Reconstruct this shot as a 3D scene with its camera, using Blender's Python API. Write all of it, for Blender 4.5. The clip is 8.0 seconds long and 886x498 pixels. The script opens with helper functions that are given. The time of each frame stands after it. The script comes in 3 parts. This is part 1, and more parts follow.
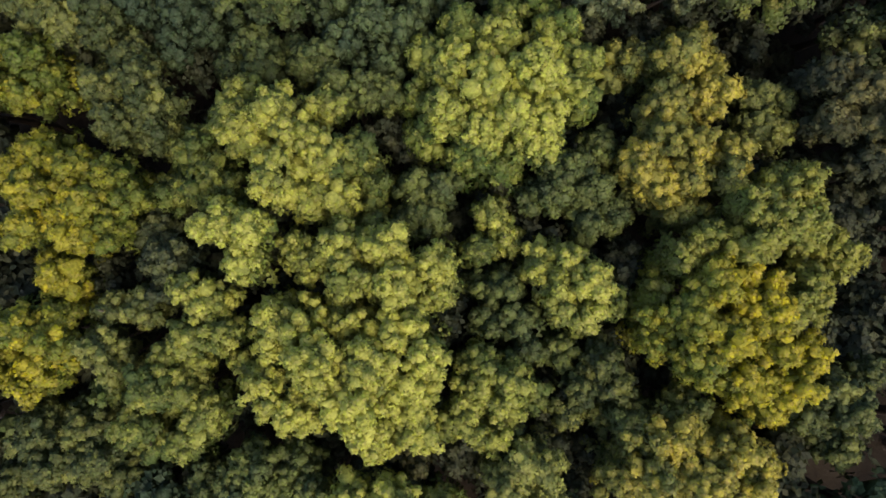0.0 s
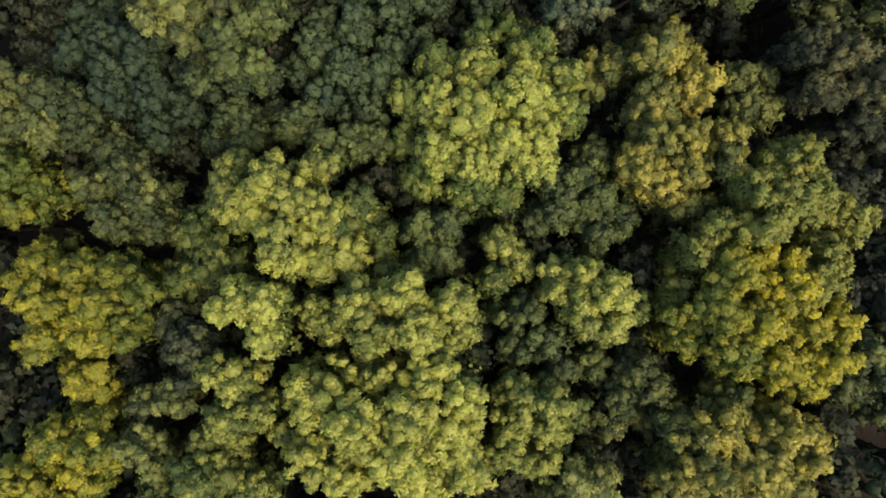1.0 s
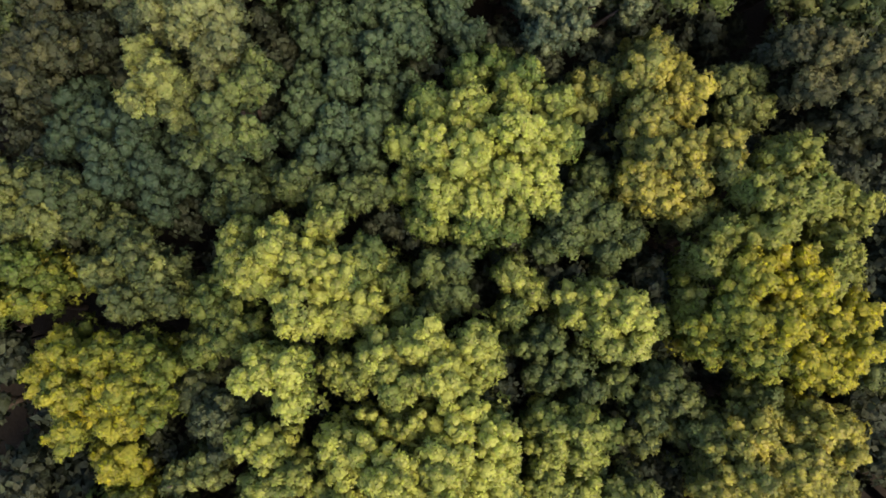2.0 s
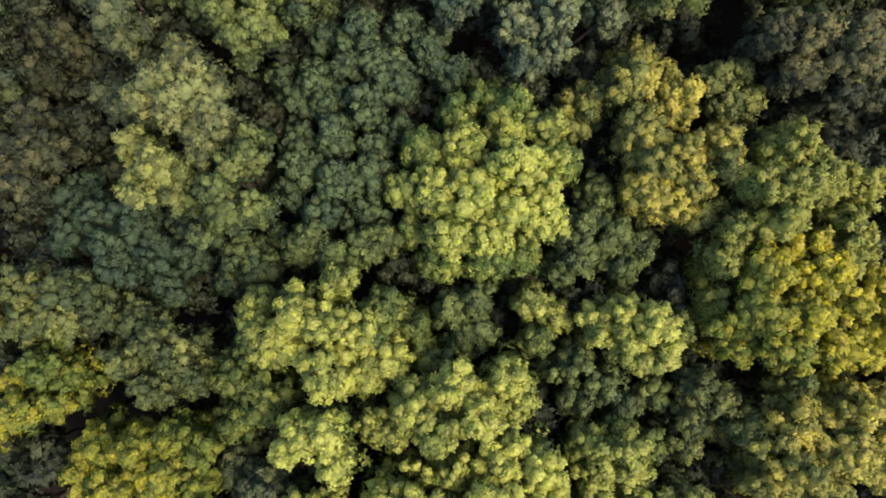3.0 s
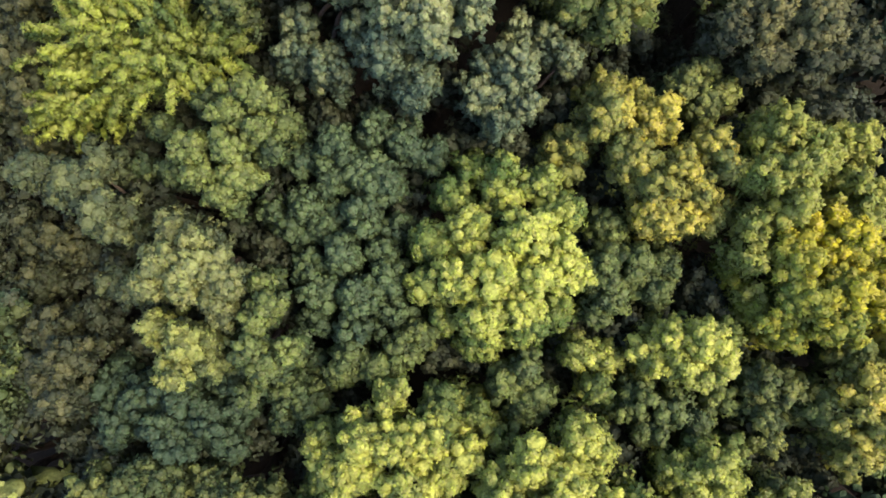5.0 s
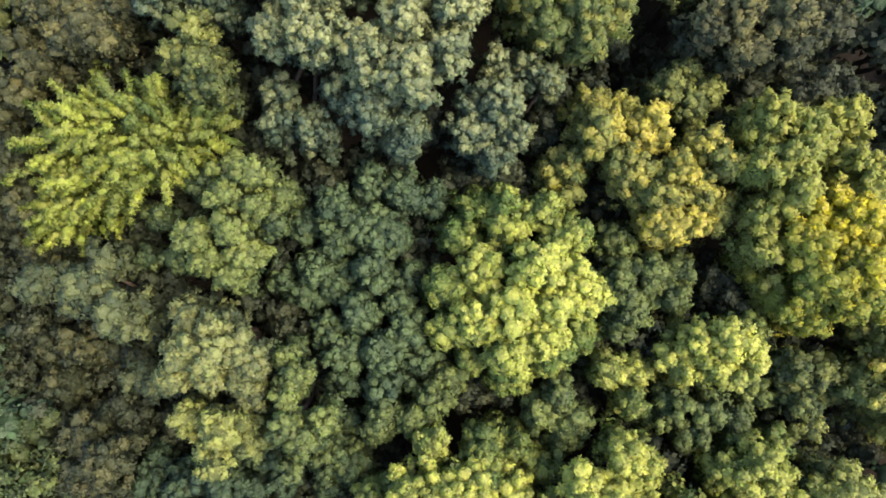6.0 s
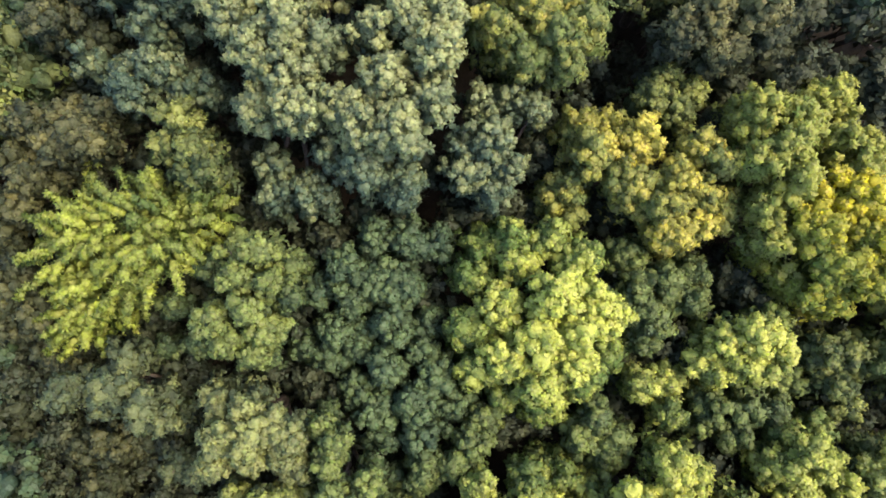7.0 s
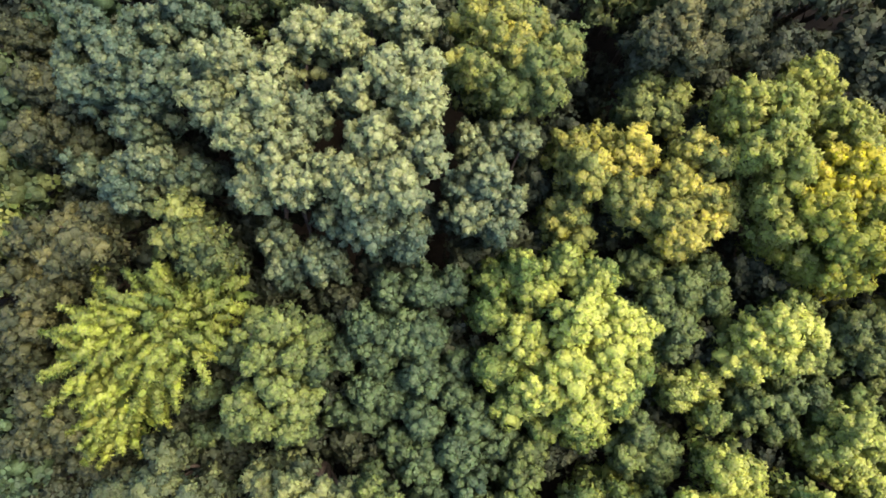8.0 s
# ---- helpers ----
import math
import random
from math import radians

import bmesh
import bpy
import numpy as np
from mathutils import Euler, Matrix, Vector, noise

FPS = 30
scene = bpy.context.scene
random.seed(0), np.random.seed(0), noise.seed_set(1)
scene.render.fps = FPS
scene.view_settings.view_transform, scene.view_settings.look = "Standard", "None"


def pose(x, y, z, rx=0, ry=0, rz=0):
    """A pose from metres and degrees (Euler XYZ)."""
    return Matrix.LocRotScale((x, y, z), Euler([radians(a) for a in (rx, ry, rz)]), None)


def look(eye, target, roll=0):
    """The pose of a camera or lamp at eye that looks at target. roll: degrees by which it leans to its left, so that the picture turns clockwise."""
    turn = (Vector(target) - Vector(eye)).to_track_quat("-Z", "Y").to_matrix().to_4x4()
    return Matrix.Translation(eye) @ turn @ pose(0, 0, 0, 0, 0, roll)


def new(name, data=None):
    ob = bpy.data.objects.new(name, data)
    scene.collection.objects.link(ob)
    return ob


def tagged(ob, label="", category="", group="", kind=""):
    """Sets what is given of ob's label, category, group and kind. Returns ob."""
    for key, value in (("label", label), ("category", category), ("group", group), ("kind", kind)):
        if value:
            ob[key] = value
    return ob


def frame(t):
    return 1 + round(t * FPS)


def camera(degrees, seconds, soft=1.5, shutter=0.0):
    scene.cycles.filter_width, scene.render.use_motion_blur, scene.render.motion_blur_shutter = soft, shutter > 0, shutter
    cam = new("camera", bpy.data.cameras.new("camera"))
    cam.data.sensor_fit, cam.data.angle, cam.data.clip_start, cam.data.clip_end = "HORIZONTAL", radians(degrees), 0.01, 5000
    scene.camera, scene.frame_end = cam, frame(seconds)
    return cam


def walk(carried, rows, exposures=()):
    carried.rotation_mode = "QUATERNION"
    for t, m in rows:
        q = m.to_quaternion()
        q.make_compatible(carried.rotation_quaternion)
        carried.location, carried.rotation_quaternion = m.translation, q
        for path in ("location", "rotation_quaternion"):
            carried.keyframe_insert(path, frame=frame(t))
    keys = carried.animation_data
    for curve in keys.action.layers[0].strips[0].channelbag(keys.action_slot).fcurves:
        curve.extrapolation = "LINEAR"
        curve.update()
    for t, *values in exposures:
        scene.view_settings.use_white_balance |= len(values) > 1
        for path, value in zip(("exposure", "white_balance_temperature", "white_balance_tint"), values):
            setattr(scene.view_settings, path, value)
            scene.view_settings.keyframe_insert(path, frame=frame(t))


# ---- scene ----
cam = camera(66.0, 8.0, soft=1.7)
PATH = [
    (0, 0.539, -0.045, 45.932, 0.011, 0.152, 1.341),
    (0.5, 0.174, 0.883, 45.909, -0.023, 0.025, -4.051),
    (1, -0.082, 1.704, 45.906, 0.199, -0.036, -8.949),
    (1.5, -0.316, 2.631, 45.902, 0.342, -0.156, -12.489),
    (3, -0.284, 5.620, 45.971, 0.589, -0.127, -24.846),
    (3.5, -0.082, 6.581, 46.039, 0.701, -0.029, -29.510),
    (4, 0.235, 7.647, 46.077, 0.625, 0.029, -33.832),
    (4.5, 0.552, 8.633, 46.089, 0.696, 0.023, -37.939),
    (6, 1.917, 11.530, 46.171, 0.956, -0.152, -51.765),
    (6.5, 2.448, 12.228, 46.211, 1.350, -0.026, -56.377),
    (7, 2.950, 12.896, 46.279, 1.845, 0.066, -61.056),
    (7.5, 3.495, 13.517, 46.340, 2.371, 0.188, -65.805),
    (8, 4.022, 13.956, 46.351, 3.084, 0.552, -70.869),
]
walk(cam, [(t, pose(x, y, z, rx, ry, rz)) for t, x, y, z, rx, ry, rz in PATH],
     exposures=[(0.0, 1.22, 7150, 25), (3.5, 1.86, 6950, 24), (8.0, 2.44, 6800, 23)])

# ---- world and sun ----
SUN_AZIMUTH, SUN_HEIGHT = radians(142), radians(58)      # from +y, clockwise; above the horizon
world = bpy.data.worlds.new("sky")
world.use_nodes = True
scene.world = world
sky = world.node_tree.nodes.new("ShaderNodeTexSky")
sky.sky_type, sky.sun_disc = "NISHITA", False
sky.sun_elevation, sky.sun_rotation = SUN_HEIGHT, SUN_AZIMUTH
backing = world.node_tree.nodes["Background"]
backing.inputs["Strength"].default_value = 0.15
world.node_tree.links.new(sky.outputs[0], backing.inputs["Color"])
sun = new("sun", bpy.data.lights.new("sun", "SUN"))
sun.data.energy, sun.data.angle, sun.data.color = 2.1, radians(30), (1.0, 0.86, 0.60)
to_sun = Vector((math.sin(SUN_AZIMUTH) * math.cos(SUN_HEIGHT), math.cos(SUN_AZIMUTH) * math.cos(SUN_HEIGHT), math.sin(SUN_HEIGHT)))
sun.matrix_world = look(to_sun * 100, (0, 0, 0))


# ---- materials ----
def shader(name):
    mat = bpy.data.materials.new(name)
    mat.use_nodes = True
    nodes, links = mat.node_tree.nodes, mat.node_tree.links
    return mat, nodes, links, nodes["Principled BSDF"], nodes["Material Output"]


def leaf_material(name, green, turned, gloss=0.6, clear=0.42):
    """Leaves between a green and a turned colour: by shoot, by leaf and in patches of a metre; the share also carries
    painted light and shade.
    """
    mat, nodes, links, skin, out = shader(name)
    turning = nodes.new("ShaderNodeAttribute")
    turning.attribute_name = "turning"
    geo = nodes.new("ShaderNodeNewGeometry")
    patch = nodes.new("ShaderNodeTexNoise")
    patch.inputs["Scale"].default_value, patch.inputs["Detail"].default_value = 0.9, 3
    links.new(geo.outputs["Position"], patch.inputs["Vector"])
    shift = nodes.new("ShaderNodeMath")
    shift.operation, shift.inputs[1].default_value, shift.inputs[2].default_value = "MULTIPLY_ADD", 0.4, -0.2
    links.new(patch.outputs[0], shift.inputs[0])
    total = nodes.new("ShaderNodeMath")
    total.operation, total.use_clamp = "ADD", True
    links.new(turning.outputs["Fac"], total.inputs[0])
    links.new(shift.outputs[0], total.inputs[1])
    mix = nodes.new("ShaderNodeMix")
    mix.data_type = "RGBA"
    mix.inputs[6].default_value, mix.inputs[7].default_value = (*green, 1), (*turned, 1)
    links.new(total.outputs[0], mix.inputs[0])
    vary = nodes.new("ShaderNodeHueSaturation")
    links.new(mix.outputs[2], vary.inputs["Color"])
    for socket, low, high in (("Hue", 0.49, 0.51), ("Saturation", 0.9, 1.08), ("Value", 0.86, 1.14)):
        ramp = nodes.new("ShaderNodeMapRange")
        ramp.inputs["To Min"].default_value, ramp.inputs["To Max"].default_value = low, high
        links.new(geo.outputs["Random Per Island"], ramp.inputs["Value"])
        links.new(ramp.outputs[0], vary.inputs[socket])
    grain = nodes.new("ShaderNodeTexVoronoi")          # close leaves, each a hand long
    grain.inputs["Scale"].default_value = 8.5
    links.new(geo.outputs["Position"], grain.inputs["Vector"])
    dapple = nodes.new("ShaderNodeSeparateColor")
    links.new(grain.outputs["Color"], dapple.inputs[0])
    leafy = nodes.new("ShaderNodeMapRange")
    leafy.inputs["To Min"].default_value, leafy.inputs["To Max"].default_value = 0.8, 1.2
    links.new(dapple.outputs[0], leafy.inputs["Value"])
    dappled = nodes.new("ShaderNodeHueSaturation")
    links.new(vary.outputs[0], dappled.inputs["Color"])
    links.new(leafy.outputs[0], dappled.inputs["Value"])
    relief = nodes.new("ShaderNodeBump")
    relief.inputs["Strength"].default_value, relief.inputs["Distance"].default_value, relief.invert = 0.7, 0.05, True
    links.new(grain.outputs["Distance"], relief.inputs["Height"])
    links.new(relief.outputs[0], skin.inputs["Normal"])
    vary = dappled
    links.new(vary.outputs[0], skin.inputs["Base Color"])
    skin.inputs["Roughness"].default_value = gloss
    skin.inputs["Specular IOR Level"].default_value = 0.2
    thin = nodes.new("ShaderNodeBsdfTranslucent")
    links.new(vary.outputs[0], thin.inputs["Color"])
    both = nodes.new("ShaderNodeMixShader")
    both.inputs[0].default_value = clear
    links.new(skin.outputs[0], both.inputs[1])
    links.new(thin.outputs[0], both.inputs[2])
    links.new(both.outputs[0], out.inputs["Surface"])
    return mat


def rough_material(name, dark, light, scale, bump, stretch=(1, 1, 1)):
    mat, nodes, links, skin, out = shader(name)
    place = nodes.new("ShaderNodeTexCoord")
    turn = nodes.new("ShaderNodeMapping")
    turn.inputs["Scale"].default_value = stretch
    links.new(place.outputs["Object"], turn.inputs[0])
    fine, wide = nodes.new("ShaderNodeTexNoise"), nodes.new("ShaderNodeTexNoise")
    fine.inputs["Scale"].default_value, fine.inputs["Detail"].default_value = scale, 8
    wide.inputs["Scale"].default_value, wide.inputs["Detail"].default_value = scale / 14, 3
    links.new(turn.outputs[0], fine.inputs["Vector"])
    links.new(turn.outputs[0], wide.inputs["Vector"])
    blend = nodes.new("ShaderNodeMath")
    blend.operation = "MULTIPLY_ADD"
    blend.inputs[1].default_value = 0.5
    links.new(fine.outputs[0], blend.inputs[0])
    half = nodes.new("ShaderNodeMath")
    half.operation, half.inputs[1].default_value = "MULTIPLY", 0.5
    links.new(wide.outputs[0], half.inputs[0])
    links.new(half.outputs[0], blend.inputs[2])
    ramp = nodes.new("ShaderNodeValToRGB")
    ramp.color_ramp.elements[0].position, ramp.color_ramp.elements[1].position = 0.35, 0.65
    ramp.color_ramp.elements[0].color, ramp.color_ramp.elements[1].color = (*dark, 1), (*light, 1)
    links.new(blend.outputs[0], ramp.inputs[0])
    links.new(ramp.outputs[0], skin.inputs["Base Color"])
    skin.inputs["Roughness"].default_value = 0.9
    skin.inputs["Specular IOR Level"].default_value = 0.1
    relief = nodes.new("ShaderNodeBump")
    relief.inputs["Strength"].default_value, relief.inputs["Distance"].default_value = 0.8, bump
    links.new(fine.outputs[0], relief.inputs["Height"])
    links.new(relief.outputs[0], skin.inputs["Normal"])
    return mat


LEAVES = {
    "lime": leaf_material("lime_leaves", (0.07, 0.115, 0.032), (0.375, 0.415, 0.085)),
    "lemon": leaf_material("lemon_leaves", (0.07, 0.125, 0.032), (0.36, 0.41, 0.085)),
    "gold": leaf_material("golden_leaves", (0.095, 0.145, 0.03), (0.41, 0.38, 0.035)),
    "amber": leaf_material("amber_leaves", (0.095, 0.135, 0.042), (0.39, 0.365, 0.065)),
    "olive": leaf_material("olive_leaves", (0.048, 0.076, 0.03), (0.27, 0.31, 0.08)),
    "sage": leaf_material("sage_leaves", (0.05, 0.074, 0.038), (0.215, 0.25, 0.085)),
    "green": leaf_material("green_leaves", (0.042, 0.073, 0.032), (0.165, 0.215, 0.058)),
    "dark": leaf_material("dark_green_leaves", (0.037, 0.069, 0.038), (0.098, 0.152, 0.06)),
    "grey": leaf_material("grey_green_leaves", (0.055, 0.096, 0.06), (0.245, 0.285, 0.12), gloss=0.5),
    "brown": leaf_material("brownish_leaves", (0.033, 0.046, 0.024), (0.14, 0.145, 0.055)),
    "frond": leaf_material("feathery_green_leaves", (0.11, 0.165, 0.042), (0.27, 0.29, 0.058)),
    "larch": leaf_material("larch_needles", (0.07, 0.115, 0.032), (0.27, 0.325, 0.06)),
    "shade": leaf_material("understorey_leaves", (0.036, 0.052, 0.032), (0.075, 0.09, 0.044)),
}
BARK = rough_material("bark", (0.03, 0.026, 0.02), (0.10, 0.085, 0.07), 9.0, 0.03, (1, 1, 0.2))
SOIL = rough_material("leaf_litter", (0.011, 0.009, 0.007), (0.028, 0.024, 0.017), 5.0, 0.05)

LABELS = {
    "lime": "broadleaf tree with a dense lime-green lumpy crown",
    "lemon": "broadleaf tree with bright lemon-yellow boughs over green leaves",
    "gold": "broadleaf tree turning golden yellow over green leaves",
    "amber": "broadleaf tree with olive leaves and amber-yellow boughs",
    "olive": "broadleaf tree with an olive-green tufted crown",
    "sage": "broadleaf tree with pale sage-green pointed tufts",
    "green": "broadleaf tree with a mid-green bushy crown",
    "dark": "dark green broadleaf tree with small round tufts",
    "grey": "tall tree with pale grey-green silvery leaves",
    "brown": "broadleaf tree with dull brownish-green thinning leaves",
    "frond": "broad tree with feathery green drooping fronds",
    "larch": "bright yellow-green larch with spiky radiating shoots",
    "shade": "low dark understorey tree in the shade between crowns",
}
# per kind: leaf length, leaf width, clump radius, clump stretch along its shoot, rosettes to a clump
HABIT = {
    "lime": (0.18, 0.10, 0.55, 1.6, 58), "lemon": (0.18, 0.10, 0.55, 1.6, 58), "gold": (0.18, 0.10, 0.53, 1.55, 54), "amber": (0.18, 0.10, 0.54, 1.6, 54),
    "olive": (0.18, 0.095, 0.49, 1.65, 46), "sage": (0.19, 0.10, 0.52, 1.65, 46), "green": (0.17, 0.10, 0.50, 1.45, 50),
    "dark": (0.17, 0.10, 0.47, 1.4, 46), "grey": (0.18, 0.10, 0.37, 1.75, 44), "brown": (0.21, 0.10, 0.46, 1.6, 34),
    "frond": (0.22, 0.085, 0.46, 1.75, 42), "larch": (0.20, 0.07, 0.26, 4.0, 8), "shade": (0.20, 0.12, 0.45, 1.5, 44),
}


# ---- building ----
def part(name, mesh, material, parent, label=""):
    mesh.materials.append(material)
    ob = new(name, mesh)
    ob.parent = parent
    if label:
        tagged(ob, label)
    return ob


def leafy_mesh(name, solid, leaves):
    """One mesh of clumps, given as (points, normals, triangles, turning of each triangle), and of loose four-cornered leaves (n x 4 x 3, normals, turning).
    The normals are those of the clump's round surface, so that its many leaves take the light together, softly."""
    points, sizes, corners, turning, normals, at = [], [], [], [], [], 0
    for p, n, tri, turn in solid:
        points.append(p)
        corners.append(tri.ravel() + at)
        normals.append(n[tri.ravel()])
        sizes.append(np.full(len(tri), 3))
        turning.append(turn)
        at += len(p)
    for quad, n, turn in leaves:
        face = np.cross(quad[:, 2] - quad[:, 0], quad[:, 3] - quad[:, 1])
        away = (face * n).sum(-1) < 0
        quad[away] = quad[away][:, ::-1]
        points.append(quad.reshape(-1, 3))
        corners.append(np.arange(4 * len(quad)) + at)
        normals.append(np.repeat(n, 4, axis=0))
        sizes.append(np.full(len(quad), 4))
        turning.append(turn)
        at += 4 * len(quad)
    points, corners, sizes, turning, normals = (np.concatenate(v) for v in (points, corners, sizes, turning, normals))
    mesh = bpy.data.meshes.new(name)
    mesh.vertices.add(len(points))
    mesh.vertices.foreach_set("co", points.astype(np.float32).ravel())
    mesh.loops.add(len(corners))
    mesh.loops.foreach_set("vertex_index", corners.astype(np.int32))
    mesh.polygons.add(len(sizes))
    mesh.polygons.foreach_set("loop_start", (np.cumsum(sizes) - sizes).astype(np.int32))
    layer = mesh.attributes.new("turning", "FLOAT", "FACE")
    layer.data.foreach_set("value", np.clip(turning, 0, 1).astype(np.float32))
    layer = mesh.attributes.new("custom_normal", "FLOAT_VECTOR", "CORNER")
    layer.data.foreach_set("vector", normals.astype(np.float32).ravel())
    mesh.update(calc_edges=True)
    return mesh


def cap(divisions, low):
    """Points and triangles of a ball cut off below."""
    bm = bmesh.new()
    bmesh.ops.create_icosphere(bm, subdivisions=divisions, radius=1)
    bmesh.ops.delete(bm, geom=[v for v in bm.verts if v.co.z < low], context="VERTS")
    bm.verts.index_update()
    got = np.array([v.co[:] for v in bm.verts]), np.array([[v.index for v in f.verts] for f in bm.faces])
    bm.free()
    return got


CAPS = {True: cap(2, -0.4), False: cap(2, -0.3), None: cap(1, -0.5)}
SOFT = 0.22           # how far single leaves turn out of their clump's surface
WAVES = np.random.default_rng(9).normal(size=(10, 3))


def clumps_on(rng, centre, way, radius, stretch, fine):
    """A lumpy, shoot-studded clump of close leaves at each centre, its top along way. Returns points and triangles."""
    ball, tris = CAPS[fine]
    t, n = len(centre), len(ball)
    a = unit(np.cross(way, rng.normal(size=way.shape)))
    b = np.cross(way, a)
    p = ball[None, :, 0:1] * a[:, None] + ball[None, :, 1:2] * b[:, None] + ball[None, :, 2:3] * way[:, None] * stretch
    world_p = centre[:, None] + p * radius[:, None, None]
    swell = sum(np.sin((world_p * k).sum(-1) * 5.0 + i) for i, k in enumerate(WAVES[:4])) * 0.09
    normal = unit(unit(p) + 1.6 * SOFT * rng.normal(size=p.shape)).reshape(-1, 3)
    p = centre[:, None] + p * radius[:, None, None] * (1 + swell + rng.normal(0, 0.15, (t, n)))[..., None]
    faces = tris[None] + (np.arange(t) * n)[:, None, None]
    return p.reshape(-1, 3), normal, faces.reshape(-1, 3)


def unit(v):
    return v / np.maximum(np.linalg.norm(v, axis=-1, keepdims=True), 1e-9)


def dome(rng, n, low=-0.7):
    """n ways spread evenly over a sphere cut off below."""
    k = np.arange(n) + 0.5
    h = 1 - (1 - low) * k / n + rng.normal(0, 0.04, n)
    h = np.clip(h, low, 1)
    a = k * 2.39996 + rng.uniform(0, 6.28) + rng.normal(0, 0.25, n)
    s = np.sqrt(np.maximum(0, 1 - h * h))
    return np.stack([np.cos(a) * s, np.sin(a) * s, h], -1)


def rosettes_on(rng, centre, way, radius, stretch, count, petals, length, width):
    """Pointed leaf rosettes over the outer side of each clump: count a clump, each of a few leaves that open round its shoot. Returns n x 4 x 3."""
    t = len(centre)
    d = unit(rng.normal(size=(t, count, 3)) + 1.0 * way[:, None, :])
    off = d * rng.uniform(0.9, 1.0, (t, count, 1))
    along = (off * way[:, None, :]).sum(-1, keepdims=True) * way[:, None, :]
    off = (off - along) + along * stretch
    p = (centre[:, None, :] + off * radius[:, None, None]).reshape(-1, 3)
    up = unit(d * 1.0 + 0.35 * way[:, None, :] + (0, 0, 0.3) + 0.2 * rng.normal(size=d.shape)).reshape(-1, 3)
    a = unit(np.cross(up, rng.normal(size=up.shape)))
    b = np.cross(up, a)
    turn = (np.arange(petals) / petals * 6.283)[None, :] + rng.normal(0, 0.3, (len(p), petals))
    out = np.cos(turn)[..., None] * a[:, None] + np.sin(turn)[..., None] * b[:, None]
    rise = rng.uniform(-0.15, 0.5, (len(p), petals, 1))
    tip = unit(out + rise * up[:, None])
    side = np.cross(up[:, None], out)
    lift = np.cross(tip, side)
    size = rng.uniform(0.65, 1.3, (len(p), 1, 1)) * rng.uniform(0.8, 1.2, (len(p), petals, 1))
    l, w = tip * length * size, side * width * size * 0.5
    foot = p[:, None] - up[:, None] * length * 0.12 + 0 * l
    return np.stack([foot, foot + l * 0.55 + w - lift * width * 0.2, foot + l, foot + l * 0.55 - w - lift * width * 0.2], 2).reshape(-1, 4, 3), unit(np.repeat(d.reshape(-1, 3), petals, axis=0) + 0.6 * out.reshape(-1, 3) + SOFT * rng.normal(size=(t * count * petals, 3)))


def tube(name, points, radii, sides=7):
    """A tapered, bent limb through a few points."""
    bm = bmesh.new()
    rings = []
    for i, (p, r) in enumerate(zip(points, radii)):
        ahead = (points[min(i + 1, len(points) - 1)] - points[max(i - 1, 0)]).normalized()
        a = ahead.orthogonal().normalized()
        b = ahead.cross(a)
        rings.append([bm.verts.new(p + (a * math.cos(k) + b * math.sin(k)) * r) for k in np.linspace(0, 2 * math.pi, sides, endpoint=False)])
    for low, high in zip(rings, rings[1:]):
        best = min(range(sides), key=lambda s: (low[0].co - high[s].co).length)
        high[:] = high[best:] + high[:best]
        for k in range(sides):
            bm.faces.new((low[k], low[(k + 1) % sides], high[(k + 1) % sides], high[k]))
    bm.faces.new(rings[-1])
    for face in bm.faces:
        face.smooth = True
    mesh = bpy.data.meshes.new(name)
    bm.to_mesh(mesh)
    bm.free()
    return mesh


ALL_BOUGHS = []
TALL, SLIM = 1.55, 0.82   # a bough's dome: its height and breadth in bough radii
SHY = 0.40             # room that crowns leave between them, in radii of a clump
CLOSE = 5.8           # room that a clump takes, in squares of its radius


